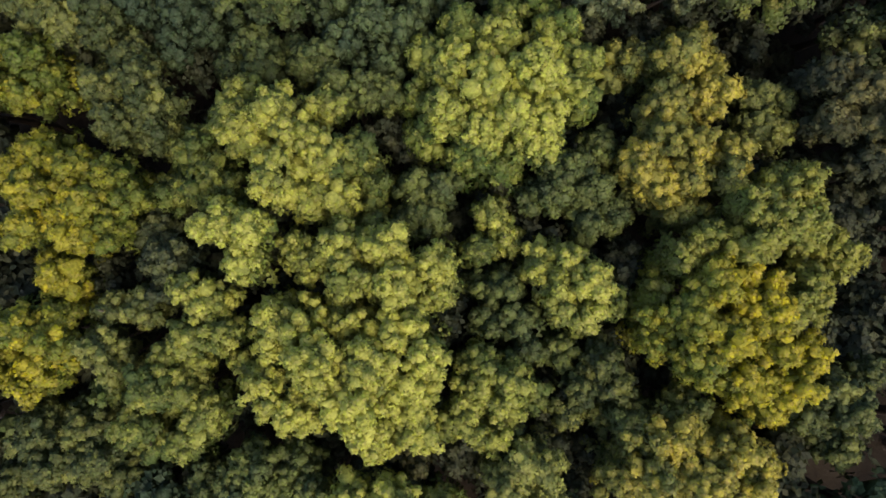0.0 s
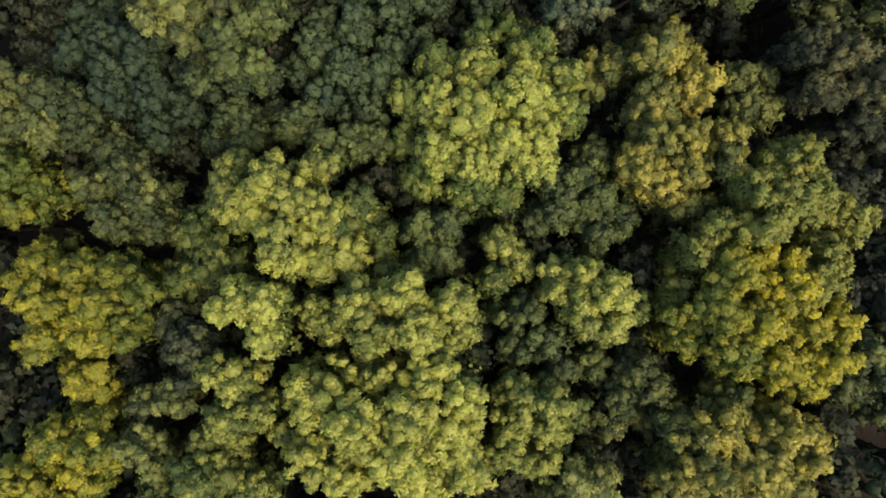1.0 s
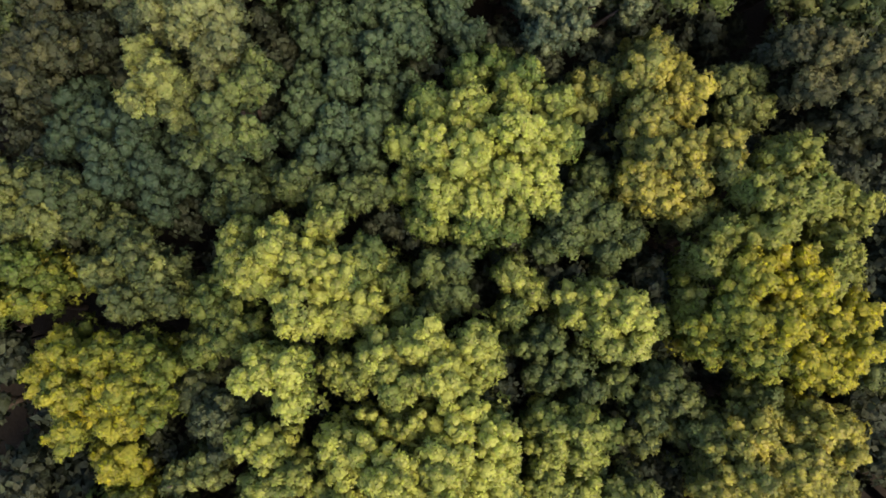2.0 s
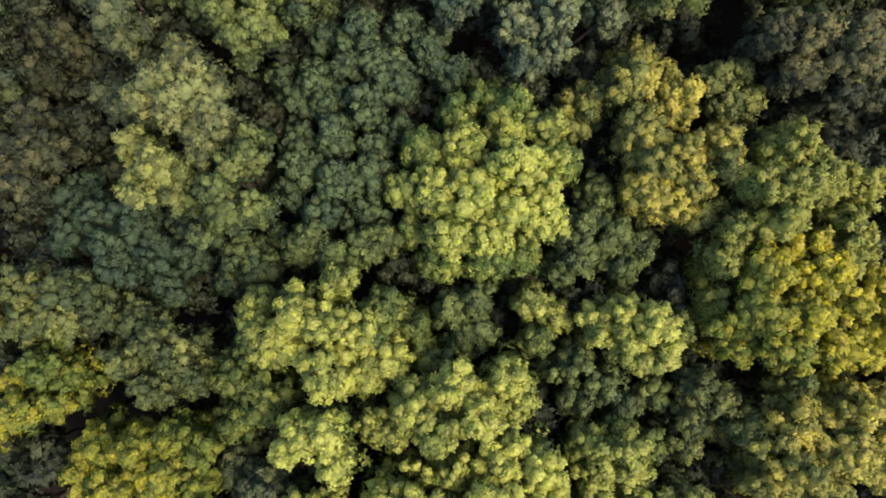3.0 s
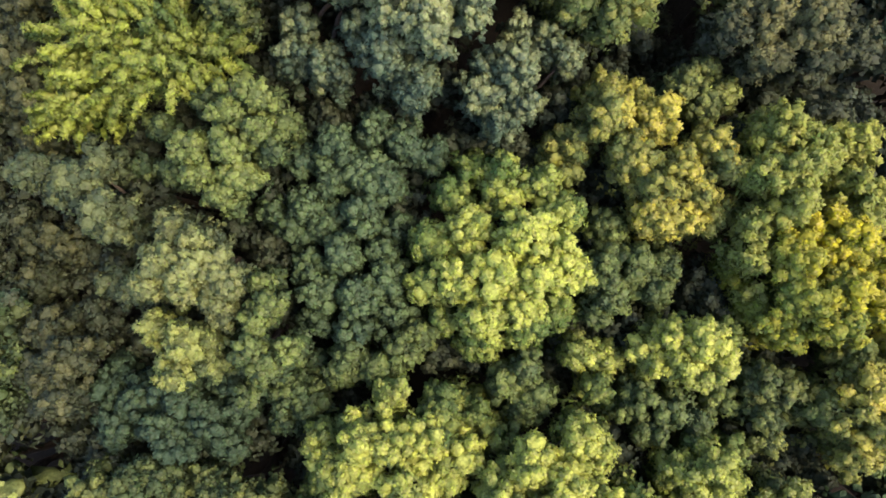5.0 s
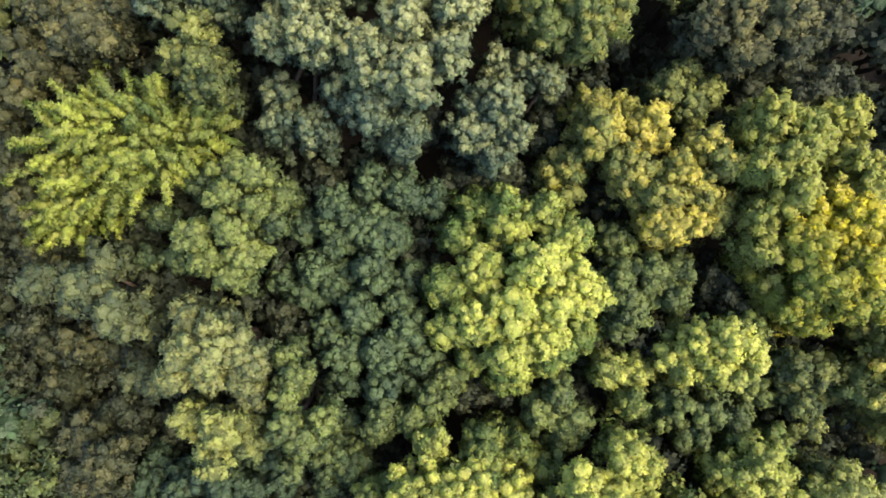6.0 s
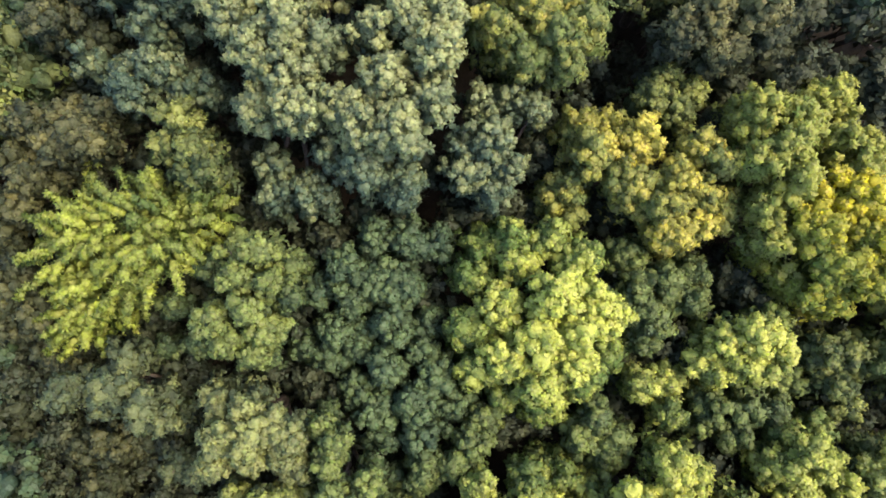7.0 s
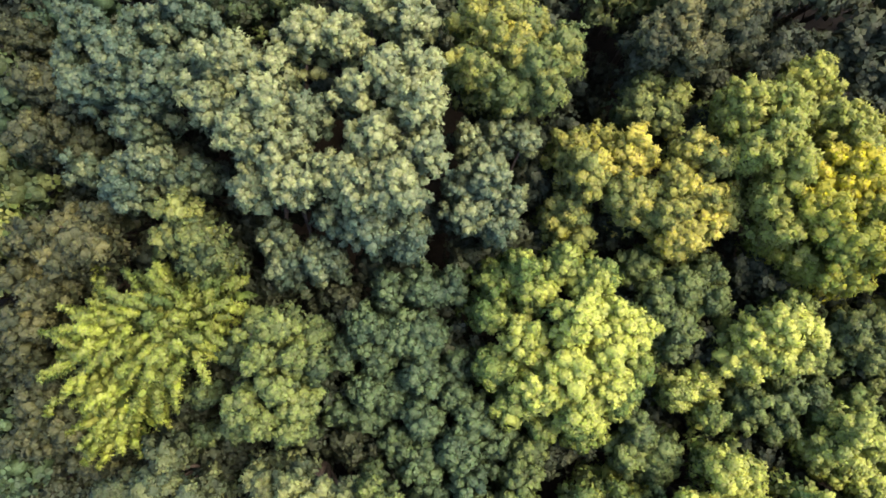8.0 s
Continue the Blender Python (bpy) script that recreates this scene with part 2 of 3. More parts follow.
def crown_mesh(rng, kind, boughs, fine, others):
    """The leaves of a crown: boughs (x, y, top, radius, turned share), each a dome of clumps set with leaves; below the outer ones a lower tier."""
    length, width, clump, stretch, count = HABIT[kind]
    B = own = np.array(boughs, float)
    mid = np.array([B[:, 0].mean(), B[:, 1].mean(), B[:, 2].mean() - 2.5])
    if kind == "larch":
        mid[:2] = B[0, :2]       # its leader
    tier = np.zeros(len(B), bool)
    if fine == 2:
        away = B[:, :2] - mid[:2]
        far = np.linalg.norm(away, axis=1)
        outer = far >= 0.45 * far.max()
        B[:, 2] += rng.normal(0, 0.38, len(B))
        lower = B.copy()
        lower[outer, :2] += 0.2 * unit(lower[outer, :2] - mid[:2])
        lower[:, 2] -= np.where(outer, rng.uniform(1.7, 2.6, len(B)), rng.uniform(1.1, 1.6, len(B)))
        # lower leaves greener and darker: shade of the cracks put into their colour
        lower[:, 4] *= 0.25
        tier = np.r_[tier, np.ones(len(lower), bool)]
        B = np.concatenate([B, lower])
    centres = np.stack([B[:, 0], B[:, 1], B[:, 2] - TALL * 0.9 * B[:, 3]], -1)
    made, inner = [], ([], [])
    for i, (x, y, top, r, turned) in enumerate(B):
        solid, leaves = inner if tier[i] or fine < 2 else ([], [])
        if solid is not inner[0]:
            made.append((solid, leaves))
        best = fine == 2 and not tier[i]
        area = 2 * math.pi * r * r * 1.45
        if kind == "larch" and not tier[i]:
            n = int(area / 1.1)
            d = dome(rng, n, -0.3)
            start = centres[i] + d * r * (0.6, 0.6, 0.8)
            way = unit(d * 0.75 + 1.0 * unit(start - mid) * (1, 1, 0.3) + (0, 0, 0.12) + 0.36 * rng.normal(size=d.shape))
            long = r * rng.uniform(0.6, 1.6, n)
            tone = turned + rng.normal(0, 0.25, n)
            steps = 6
            for k in range(steps):
                bend = (0, 0, -0.35 * (k / steps) ** 2)
                p = start + (way + bend) * (long * (k + rng.uniform(0.2, 0.8, n)) / steps)[:, None] + 0.05 * rng.normal(size=d.shape)
                size = clump * (1.15 - 0.75 * k / steps) * rng.uniform(0.8, 1.2, n)
                q, nor, tri = clumps_on(rng, p, way, size * 0.7, 1.9, None)
                solid.append((q, nor, tri, np.repeat(tone, len(tri) // n)))
                leaves.append((*rosettes_on(rng, p, way, size, 1.9, 12, 4, length, width), np.repeat(tone, 48)))
            continue
        size_here = clump * (0.92 if best else 1.25 if fine else 1.7)
        n = max(6, int(area / (CLOSE * (1.35 if kind == "grey" else 1) * size_here * size_here)))
        d = dome(rng, n, -0.45)
        wave = np.array([noise.noise(Vector(v * 1.7 + centres[i])) for v in d])
        size = size_here * rng.uniform(0.65, 1.35, n) * min(1.0, r / 1.0)
        reach = (r - 0.7 * size * stretch ** 0.5) * (1 + 0.25 * wave + rng.normal(0, 0.17, n))
        squash = np.where(d[:, 2:] > 0, (SLIM, SLIM, TALL), (SLIM, SLIM, 1.6))
        p = centres[i] + d * squash * reach[:, None]
        gap = np.linalg.norm((p[:, None, :] - centres[None]) / (SLIM, SLIM, TALL), axis=-1) / B[None, :, 3]
        gap[:, i] = 9
        keep = gap.min(1) > 0.6
        if others is not None:          # crowns keep clear of their neighbours
            mine = (np.hypot(p[:, None, 0] - own[None, :, 0], p[:, None, 1] - own[None, :, 1]) - own[None, :, 3]).min(1)
            theirs = np.hypot(p[:, None, 0] - others[None, :, 0], p[:, None, 1] - others[None, :, 1]) - others[None, :, 3]
            theirs = np.where(others[None, :, 2] > p[:, 2:] - 0.6, theirs, 9).min(1)
            keep &= (theirs - mine) / 2 > (0.18 if tier[i] else SHY * size + 0.06)
        p, d, size = p[keep], d[keep], size[keep]
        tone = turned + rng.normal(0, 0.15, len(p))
        way = unit(d + (0, 0, 0.75) + 0.22 * rng.normal(size=d.shape))
        if best and len(p):             # each clump is a spray of three uneven lobes
            lobes = 3
            p, d, size, tone, way = (np.repeat(v, lobes, axis=0) for v in (p, d, size, tone, way))
            side = unit(np.cross(way, rng.normal(size=way.shape)))
            turn = np.tile(np.arange(lobes) * 6.283 / lobes, len(p) // lobes) + rng.normal(0, 0.35, len(p))
            first = np.repeat(side[::lobes], lobes, axis=0)
            side = np.cos(turn)[:, None] * first + np.sin(turn)[:, None] * np.cross(way, first)
            p = p + (side * rng.uniform(0.35, 0.6, (len(p), 1)) + way * rng.normal(0.1, 0.22, (len(p), 1))) * size[:, None]
            way = unit(way + 0.55 * side + 0.15 * rng.normal(size=way.shape))
            size = size * rng.uniform(0.55, 0.8, len(p))
            tone = tone + rng.normal(0, 0.1, len(p))
        petals = 3
        big = 0.95 if best else 1.35 if fine else 2.4
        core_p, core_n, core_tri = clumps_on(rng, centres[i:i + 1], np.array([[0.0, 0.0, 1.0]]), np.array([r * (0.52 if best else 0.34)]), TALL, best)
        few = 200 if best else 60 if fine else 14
        # core darker too, shade between the clumps put into its leaf colour
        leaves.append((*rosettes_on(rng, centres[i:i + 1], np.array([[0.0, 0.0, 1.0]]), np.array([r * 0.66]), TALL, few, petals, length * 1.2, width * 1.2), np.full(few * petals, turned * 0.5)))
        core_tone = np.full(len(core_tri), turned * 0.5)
        if not len(p):
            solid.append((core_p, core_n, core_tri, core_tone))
            continue
        q, nor, tri = clumps_on(rng, p, way, size * (0.84 if best else 0.58 if fine else 0.6), stretch, None)
        base = len(core_p) + np.arange(len(p)) * (len(q) // len(p)) + int(CAPS[None][0][:, 2].argmin())
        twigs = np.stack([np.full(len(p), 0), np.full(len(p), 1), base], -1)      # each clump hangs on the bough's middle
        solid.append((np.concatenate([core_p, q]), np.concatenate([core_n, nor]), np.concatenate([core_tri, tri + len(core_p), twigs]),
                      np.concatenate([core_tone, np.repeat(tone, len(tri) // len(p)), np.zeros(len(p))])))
        many = int(count * 0.41) if best else count // (3 if fine else 6)
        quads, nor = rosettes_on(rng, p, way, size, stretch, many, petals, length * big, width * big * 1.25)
        tip_light = (nor * np.repeat(way, many * petals, axis=0)).sum(-1)          # leaves at a shoot's end turn first; also paints light onto clump tops
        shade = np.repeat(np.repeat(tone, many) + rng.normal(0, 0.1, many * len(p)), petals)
        leaves.append((quads, nor, shade * (0.82 + 0.25 * tip_light)))
    return leafy_mesh("crown", *inner) if inner[0] else None, [leafy_mesh("bough", *both) for both in made]


def grow(kind, boughs, fine=2, limbs=9, others=None):
    """A tree with its foot on the ground below the middle of its crown, a limb to each larger bough, and its leaves."""
    rng = np.random.default_rng(len(ALL_BOUGHS) * 7 + 3)
    x, y = sum(b[0] for b in boughs) / len(boughs), sum(b[1] for b in boughs) / len(boughs)
    top = max(b[2] for b in boughs)
    ALL_BOUGHS.extend((b[0], b[1], b[2], b[3]) for b in boughs)
    thick = 0.05 + 0.013 * top + 0.012 * len(boughs)
    fork = Vector((x + rng.normal(0, 0.3), y + rng.normal(0, 0.3), top * 0.55))
    foot = Vector((x + rng.normal(0, 0.4), y + rng.normal(0, 0.4), -0.15))
    name = {"larch": "larch_tree", "shade": "understorey_tree"}.get(kind, "broadleaf_tree")
    tree = tagged(new(name), LABELS[kind], "tree", "trees of the forest")
    tree.location = (foot.x, foot.y, 0)
    base = Vector((foot.x, foot.y, 0))
    line = [foot, foot.lerp(fork, 0.03) , foot.lerp(fork, 0.4) + Vector((*rng.normal(0, 0.15, 2), 0)), fork, fork + Vector((0, 0, top * 0.22)) + Vector((*rng.normal(0, 0.3, 2), 0))]
    trunk = part("trunk", tube("trunk", [p - base for p in line], [thick * 1.7, thick * 1.2, thick, thick * 0.75, thick * 0.3], 10), BARK, tree)
    for b in sorted(boughs, key=lambda b: -b[3])[:0 if kind == "larch" else limbs]:
        end = Vector((b[0], b[1], b[2] - 0.7 * b[3]))
        start = foot.lerp(fork, rng.uniform(0.8, 0.98))
        bend = start.lerp(end, 0.5) + Vector((*rng.normal(0, 0.25, 2), -0.5))
        part("limb", tube("limb", [p - base for p in (start, bend, end)], [thick * 0.5, thick * 0.32, 0.03], 6), BARK, trunk)
    mesh, tops = crown_mesh(rng, kind, [(b[0] - base.x, b[1] - base.y, *b[2:]) for b in boughs], fine, None if others is None else others - (base.x, base.y, 0, 0))
    crown = part("crown", mesh, LEAVES[kind], tree)
    for bough in tops:
        tagged(part("bough", bough, LEAVES[kind], crown), kind="stuff")
    return tree


FOREST = []           # the trees of the canopy: kind and boughs


def plant(kind, boughs):
    FOREST.append((kind, boughs))


# ---- ground ----
def ground_sheet():
    bm = bmesh.new()
    marks = sorted({*np.linspace(-60, 60, 61), *(s * 60 * 1.5 ** k for k in range(1, 10) for s in (-1, 1))})
    grid = [[bm.verts.new((x, y + 10, 0.25 * noise.noise(Vector((x * 0.15, y * 0.15, 0))) if abs(x) < 60 and abs(y) < 60 else 0)) for x in marks] for y in marks]
    for a, b in zip(grid, grid[1:]):
        for i in range(len(marks) - 1):
            bm.faces.new((a[i], a[i + 1], b[i + 1], b[i])).smooth = True
    mesh = bpy.data.meshes.new("ground")
    bm.to_mesh(mesh)
    bm.free()
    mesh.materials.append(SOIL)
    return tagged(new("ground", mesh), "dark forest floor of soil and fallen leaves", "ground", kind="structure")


ground_sheet()

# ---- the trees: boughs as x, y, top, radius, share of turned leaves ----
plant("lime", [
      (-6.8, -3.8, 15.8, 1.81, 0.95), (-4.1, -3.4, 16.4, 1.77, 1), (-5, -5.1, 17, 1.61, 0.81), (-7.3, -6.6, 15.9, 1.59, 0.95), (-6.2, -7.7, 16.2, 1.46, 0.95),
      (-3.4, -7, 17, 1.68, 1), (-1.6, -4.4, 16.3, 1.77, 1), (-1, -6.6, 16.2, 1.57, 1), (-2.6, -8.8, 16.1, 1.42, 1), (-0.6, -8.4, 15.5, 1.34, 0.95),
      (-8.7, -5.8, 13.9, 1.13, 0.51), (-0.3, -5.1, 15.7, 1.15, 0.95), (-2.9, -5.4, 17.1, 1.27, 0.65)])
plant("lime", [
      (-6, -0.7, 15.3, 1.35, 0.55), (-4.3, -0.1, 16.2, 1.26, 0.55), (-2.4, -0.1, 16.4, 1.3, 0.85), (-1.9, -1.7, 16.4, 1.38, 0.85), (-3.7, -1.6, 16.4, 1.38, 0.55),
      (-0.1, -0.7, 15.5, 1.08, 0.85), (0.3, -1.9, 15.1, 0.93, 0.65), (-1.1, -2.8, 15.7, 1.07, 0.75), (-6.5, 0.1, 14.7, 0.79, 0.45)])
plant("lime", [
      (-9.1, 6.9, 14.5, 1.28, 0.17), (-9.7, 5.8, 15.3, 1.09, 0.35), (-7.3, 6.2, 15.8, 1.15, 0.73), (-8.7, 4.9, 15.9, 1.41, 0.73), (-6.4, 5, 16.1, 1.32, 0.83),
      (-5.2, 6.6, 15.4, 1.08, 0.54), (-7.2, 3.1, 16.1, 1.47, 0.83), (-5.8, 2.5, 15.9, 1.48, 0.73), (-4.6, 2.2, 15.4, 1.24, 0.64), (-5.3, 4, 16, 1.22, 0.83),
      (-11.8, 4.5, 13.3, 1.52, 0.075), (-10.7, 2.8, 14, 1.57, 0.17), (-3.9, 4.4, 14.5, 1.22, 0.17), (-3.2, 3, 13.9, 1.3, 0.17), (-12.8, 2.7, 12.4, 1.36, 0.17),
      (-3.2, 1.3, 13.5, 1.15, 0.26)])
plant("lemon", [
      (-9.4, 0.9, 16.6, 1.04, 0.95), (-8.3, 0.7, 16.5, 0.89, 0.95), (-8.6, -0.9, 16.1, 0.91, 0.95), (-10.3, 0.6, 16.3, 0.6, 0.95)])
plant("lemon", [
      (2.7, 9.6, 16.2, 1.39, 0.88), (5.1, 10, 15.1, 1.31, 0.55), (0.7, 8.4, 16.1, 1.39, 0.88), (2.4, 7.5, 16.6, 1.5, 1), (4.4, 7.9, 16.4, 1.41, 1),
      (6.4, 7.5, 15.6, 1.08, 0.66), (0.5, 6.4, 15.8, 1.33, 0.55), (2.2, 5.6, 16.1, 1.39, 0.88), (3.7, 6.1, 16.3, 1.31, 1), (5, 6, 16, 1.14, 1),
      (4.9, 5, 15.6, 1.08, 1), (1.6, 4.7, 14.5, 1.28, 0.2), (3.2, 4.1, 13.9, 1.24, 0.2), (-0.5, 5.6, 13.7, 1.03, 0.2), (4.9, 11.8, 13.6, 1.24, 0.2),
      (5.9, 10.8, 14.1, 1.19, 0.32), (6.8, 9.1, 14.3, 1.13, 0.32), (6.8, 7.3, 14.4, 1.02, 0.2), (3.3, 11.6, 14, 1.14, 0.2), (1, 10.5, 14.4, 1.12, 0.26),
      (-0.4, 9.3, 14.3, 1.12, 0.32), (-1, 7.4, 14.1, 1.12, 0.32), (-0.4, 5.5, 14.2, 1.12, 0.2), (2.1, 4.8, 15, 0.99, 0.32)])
plant("amber", [
      (9.4, 9.4, 13.1, 1.53, 0.29), (11.3, 9.2, 14.4, 1.33, 0.29), (12.9, 7.4, 14.9, 1.45, 0.68), (10.9, 7, 15.1, 1.44, 0.29), (10.6, 5.4, 15.1, 1.25, 0.29),
      (9.8, 4.5, 14.7, 1.21, 0.68), (10.7, 3.4, 14.4, 1.33, 0.77), (12.2, 5.2, 15.1, 1.25, 0.68), (14.3, 4.8, 14.4, 1.06, 0.54), (12.1, 3.6, 14.7, 1.11, 0.29),
      (14, 3.5, 14.2, 1.12, 0.29), (12.2, 2.1, 13.8, 1.25, 0.29), (13.5, 1.9, 13.4, 1.04, 0.29), (12.4, 10.4, 12.9, 1.25, 0.33), (13.3, 9.3, 13.6, 1.17, 0.38),
      (8.9, 9.5, 12.3, 1.15, 0.29)])
plant("green", [
      (7.9, 5.1, 13.4, 1.26, 0.6), (6.9, 4.1, 14.2, 1.12, 0.4), (7.8, 3.1, 14.2, 1.23, 0.4), (8.8, 2, 13.5, 1.15, 0.5), (7.6, 1.5, 13.7, 1.14, 0.4),
      (6.1, 3.8, 14.2, 0.91, 0.4), (5.6, 2.8, 14, 1.02, 0.3), (4.7, 2.7, 13.2, 0.99, 0.3)])
plant("olive", [
      (15.9, 7.8, 13.2, 1.16, 0.3), (17, 6.4, 13.2, 1.16, 0.5), (15.7, 6.4, 13, 1.05, 0.3), (17.3, 7.8, 13, 0.88, 0.5)])
plant("gold", [
      (12.9, -1.3, 15.3, 1.51, 0.54), (14.7, -1, 15.2, 1.43, 0.86), (15.3, -2.5, 15.7, 1.44, 0.9), (12, -2.8, 15.7, 1.44, 0.27), (13.6, -3.7, 16.2, 1.41, 0.54),
      (15.9, -4.3, 15.6, 1.34, 0.9), (18.1, -4.9, 14.4, 1.33, 0.9), (12.5, -4.8, 15.8, 1.4, 0.27), (14.7, -5.9, 15.5, 1.42, 0.54), (17, -6.3, 14.6, 1.33, 0.86),
      (16.3, -7.5, 14.1, 0.91, 0.54), (11.5, -0.8, 13.8, 1.49, 0.27), (10.6, -2.5, 13.9, 1.3, 0.27), (10.8, -4.1, 14.4, 1.11, 0.27)])
plant("frond", [
      (16.8, 3.1, 14.8, 1.56, 0.54), (15.7, 1.6, 15.5, 1.53, 0.54), (17.5, 1.5, 15.1, 1.39, 0.54), (19.8, 0.1, 14.3, 1.59, 0.9), (18, -1.3, 14.9, 1.56, 0.78),
      (14.6, 2.4, 15.3, 1.38, 0.54), (14.7, 0.3, 15.6, 1.36, 0.66), (16.8, -2.8, 14.7, 1.34, 0.78), (13.4, 0.9, 15.3, 1.26, 0.54), (11.9, -0.3, 14.5, 1.51, 0.78),
      (10.9, -2, 13.5, 1.33, 0.9)])
plant("lime", [
      (5.1, -0.7, 14.3, 1.07, 0.66), (6.4, -0.7, 15, 1.2, 0.88), (7.4, -1.4, 15.2, 1.09, 0.88), (6.1, -1.9, 15.3, 1.08, 0.77), (7.3, -3, 15, 1.1, 0.88),
      (6.3, -2.9, 15.1, 0.83, 0.55), (8.7, -2.5, 13.4, 0.82, 0.22)])
plant("green", [
      (3.2, -1.9, 13, 1.39, 0.46), (4.2, -3.5, 13.6, 1.26, 0.34), (2.9, -3.6, 13.4, 1.04, 0.23), (2.5, -1.6, 12.5, 1.07, 0.34), (6.5, -5, 12.2, 1.19, 0.8),
      (4.7, -5, 13, 1.05, 0.23)])
plant("olive", [
      (8.3, -5.4, 13.2, 1.33, 0.15), (9, -6.7, 13.5, 1.15, 0.15), (7.5, -6.7, 13.8, 1.03, 0.15), (6.9, -8.2, 12.9, 1, 0.15)])
plant("lime", [
      (2.7, 1.7, 13.9, 1.02, 0.4), (3.4, 0.6, 14.1, 0.96, 0.5), (2.2, 0, 13.9, 0.75, 0.3)])
plant("lime", [
      (2.4, -6.6, 14.6, 1.46, 0.54), (3.4, -7.4, 14.7, 1.32, 0.54), (1.6, -8.2, 13.8, 1.36, 0.47), (3, -9, 13.8, 1.25, 0.54), (3.7, -6.3, 14.6, 1.11, 0.41),
      (2.4, -5.6, 14.2, 1.12, 0.47), (5.1, -7.2, 13, 1.05, 0), (4.1, -5.5, 12.9, 1.05, 0)])
plant("amber", [
      (10, -8.7, 14.3, 1.67, 0.16), (11.8, -8.9, 15.1, 1.63, 0.64), (14.1, -9.3, 14.6, 1.6, 0.79), (10.8, -10.3, 15, 1.63, 0.4), (13, -10.6, 15, 1.63, 0.64),
      (16, -10.6, 13.6, 1.42, 0.79), (9.3, -8.3, 12.4, 1.3, 0.16), (9.5, -11.1, 14.1, 1.29, 0.23), (12.7, -7.9, 13.8, 1.25, 0.23), (11.8, -12.3, 14.5, 1.6, 0.4),
      (14.8, -12.5, 13.8, 1.64, 0.52)])
plant("olive", [
      (4.3, -10.1, 14.2, 1.02, 0.8), (5.4, -10.5, 14.5, 1.01, 0.8), (3.8, -11.2, 14.4, 1.12, 0.7), (5.7, -11.7, 14.3, 1.07, 0.8), (4.6, -12.2, 14.3, 1.12, 0.7)])
plant("green", [
      (-0.8, 2.9, 13.9, 1.24, 0.5), (-0.2, 1.5, 14, 1.13, 0.5), (-1.3, 1.3, 13.6, 1.15, 0.5), (0.3, 2.9, 13.7, 0.92, 0.3)])
plant("gold", [
      (-19.1, 4.1, 14.2, 1.4, 0.44), (-17.3, 3.2, 14.9, 1.26, 0.51), (-18.8, 2.2, 15, 1.26, 0.51), (-17.3, 1.3, 15.4, 1.24, 0.51), (-16.2, 1.9, 15.2, 0.98, 0.51),
      (-19.1, 0.5, 14.9, 1.1, 0.51), (-16.7, 0.3, 15.2, 1.09, 0.59), (-15.6, 3, 14.6, 1.11, 0.15), (-15, 2, 14.5, 1.11, 0.15), (-15.6, 0.6, 14.9, 1.21, 0.23),
      (-18.2, -1.5, 14.2, 1.29, 0.51), (-17.9, -2.4, 13.5, 0.93, 0.51), (-20.3, 3.3, 14.1, 1.29, 0.38)])
plant("gold", [
      (-18, -3.6, 14.3, 1.12, 0.42), (-18.2, -4.9, 15.3, 1.19, 0.48), (-18.8, -6.1, 15.2, 1.2, 0.55), (-17.3, -5.2, 14.8, 0.94, 0.36), (-19.5, -4.2, 15, 1.26, 0.36),
      (-19.4, -7.1, 14.5, 0.95, 0.55), (-21.2, -5.9, 14.4, 1.47, 0.42)])
plant("sage", [
      (-14, 0.5, 13.3, 1.16, 0.15), (-12.5, -0.9, 14.1, 1.24, 0.15), (-13.9, -0.9, 13.9, 1.03, 0.15), (-11.7, -2, 13.3, 1.1, 0.15), (-13.1, -2.3, 13.8, 1.03, 0.15)])
plant("lime", [
      (-10.4, -2.8, 16.1, 1.16, 0.7), (-11.3, -2.1, 15.5, 0.87, 0.7), (-9.9, -4.1, 15.8, 1.07, 0.5), (-11, -4.4, 15.7, 0.97, 0.4)])
plant("lime", [
      (-12.6, -5.5, 14.2, 1.12, 0.45), (-11.5, -5.7, 14.1, 1.02, 0.45), (-12, -7.1, 15.1, 1.2, 0.45), (-10.9, -8.3, 14.5, 1.22, 0.45), (-13.1, -6.9, 15.1, 1.1, 0.15),
      (-14, -8.9, 14.6, 1.22, 0.3), (-13.2, -9.7, 14.4, 1.12, 0.38), (-11.7, -9.7, 14.2, 1.12, 0.22), (-15.7, -7.2, 13.8, 1.14, 0.15)])
plant("olive", [
      (-14, -3.3, 14.3, 1.23, 0.5), (-15.6, -3.3, 14.7, 1, 0.4), (-15.6, -5.1, 14.9, 1.1, 0.6), (-15.2, -6.2, 14.3, 1.07, 0.5)])
plant("olive", [
      (-19.2, -9.5, 13.6, 1.51, 0.25), (-17.2, -9.2, 13.7, 1.5, 0.25), (-16.2, -10.8, 13.8, 1.42, 0.25), (-18.4, -11.1, 14, 1.49, 0.25), (-15.5, -11.9, 12.8, 1.35, 0.25),
      (-20.7, -12.3, 12.8, 1.55, 0.25)])
plant("green", [
      (-8.3, -10.7, 14.3, 1.48, 0.6), (-6.5, -10.8, 13.9, 1.36, 0.5), (-7.4, -12.1, 14.3, 1.48, 0.6), (-5.7, -11.8, 13.4, 1.26, 0.6), (-9.1, -11.8, 14.1, 1.24, 0.4),
      (-11.4, -12, 12.8, 1.26, 0.3)])
plant("lime", [
      (-3.5, -12, 15.2, 1.25, 0.9), (-1.4, -11.9, 15.3, 1.25, 0.9), (-5.3, -12.5, 14.1, 1.07, 0.7), (0.6, -12.7, 13.8, 1.22, 0.6)])
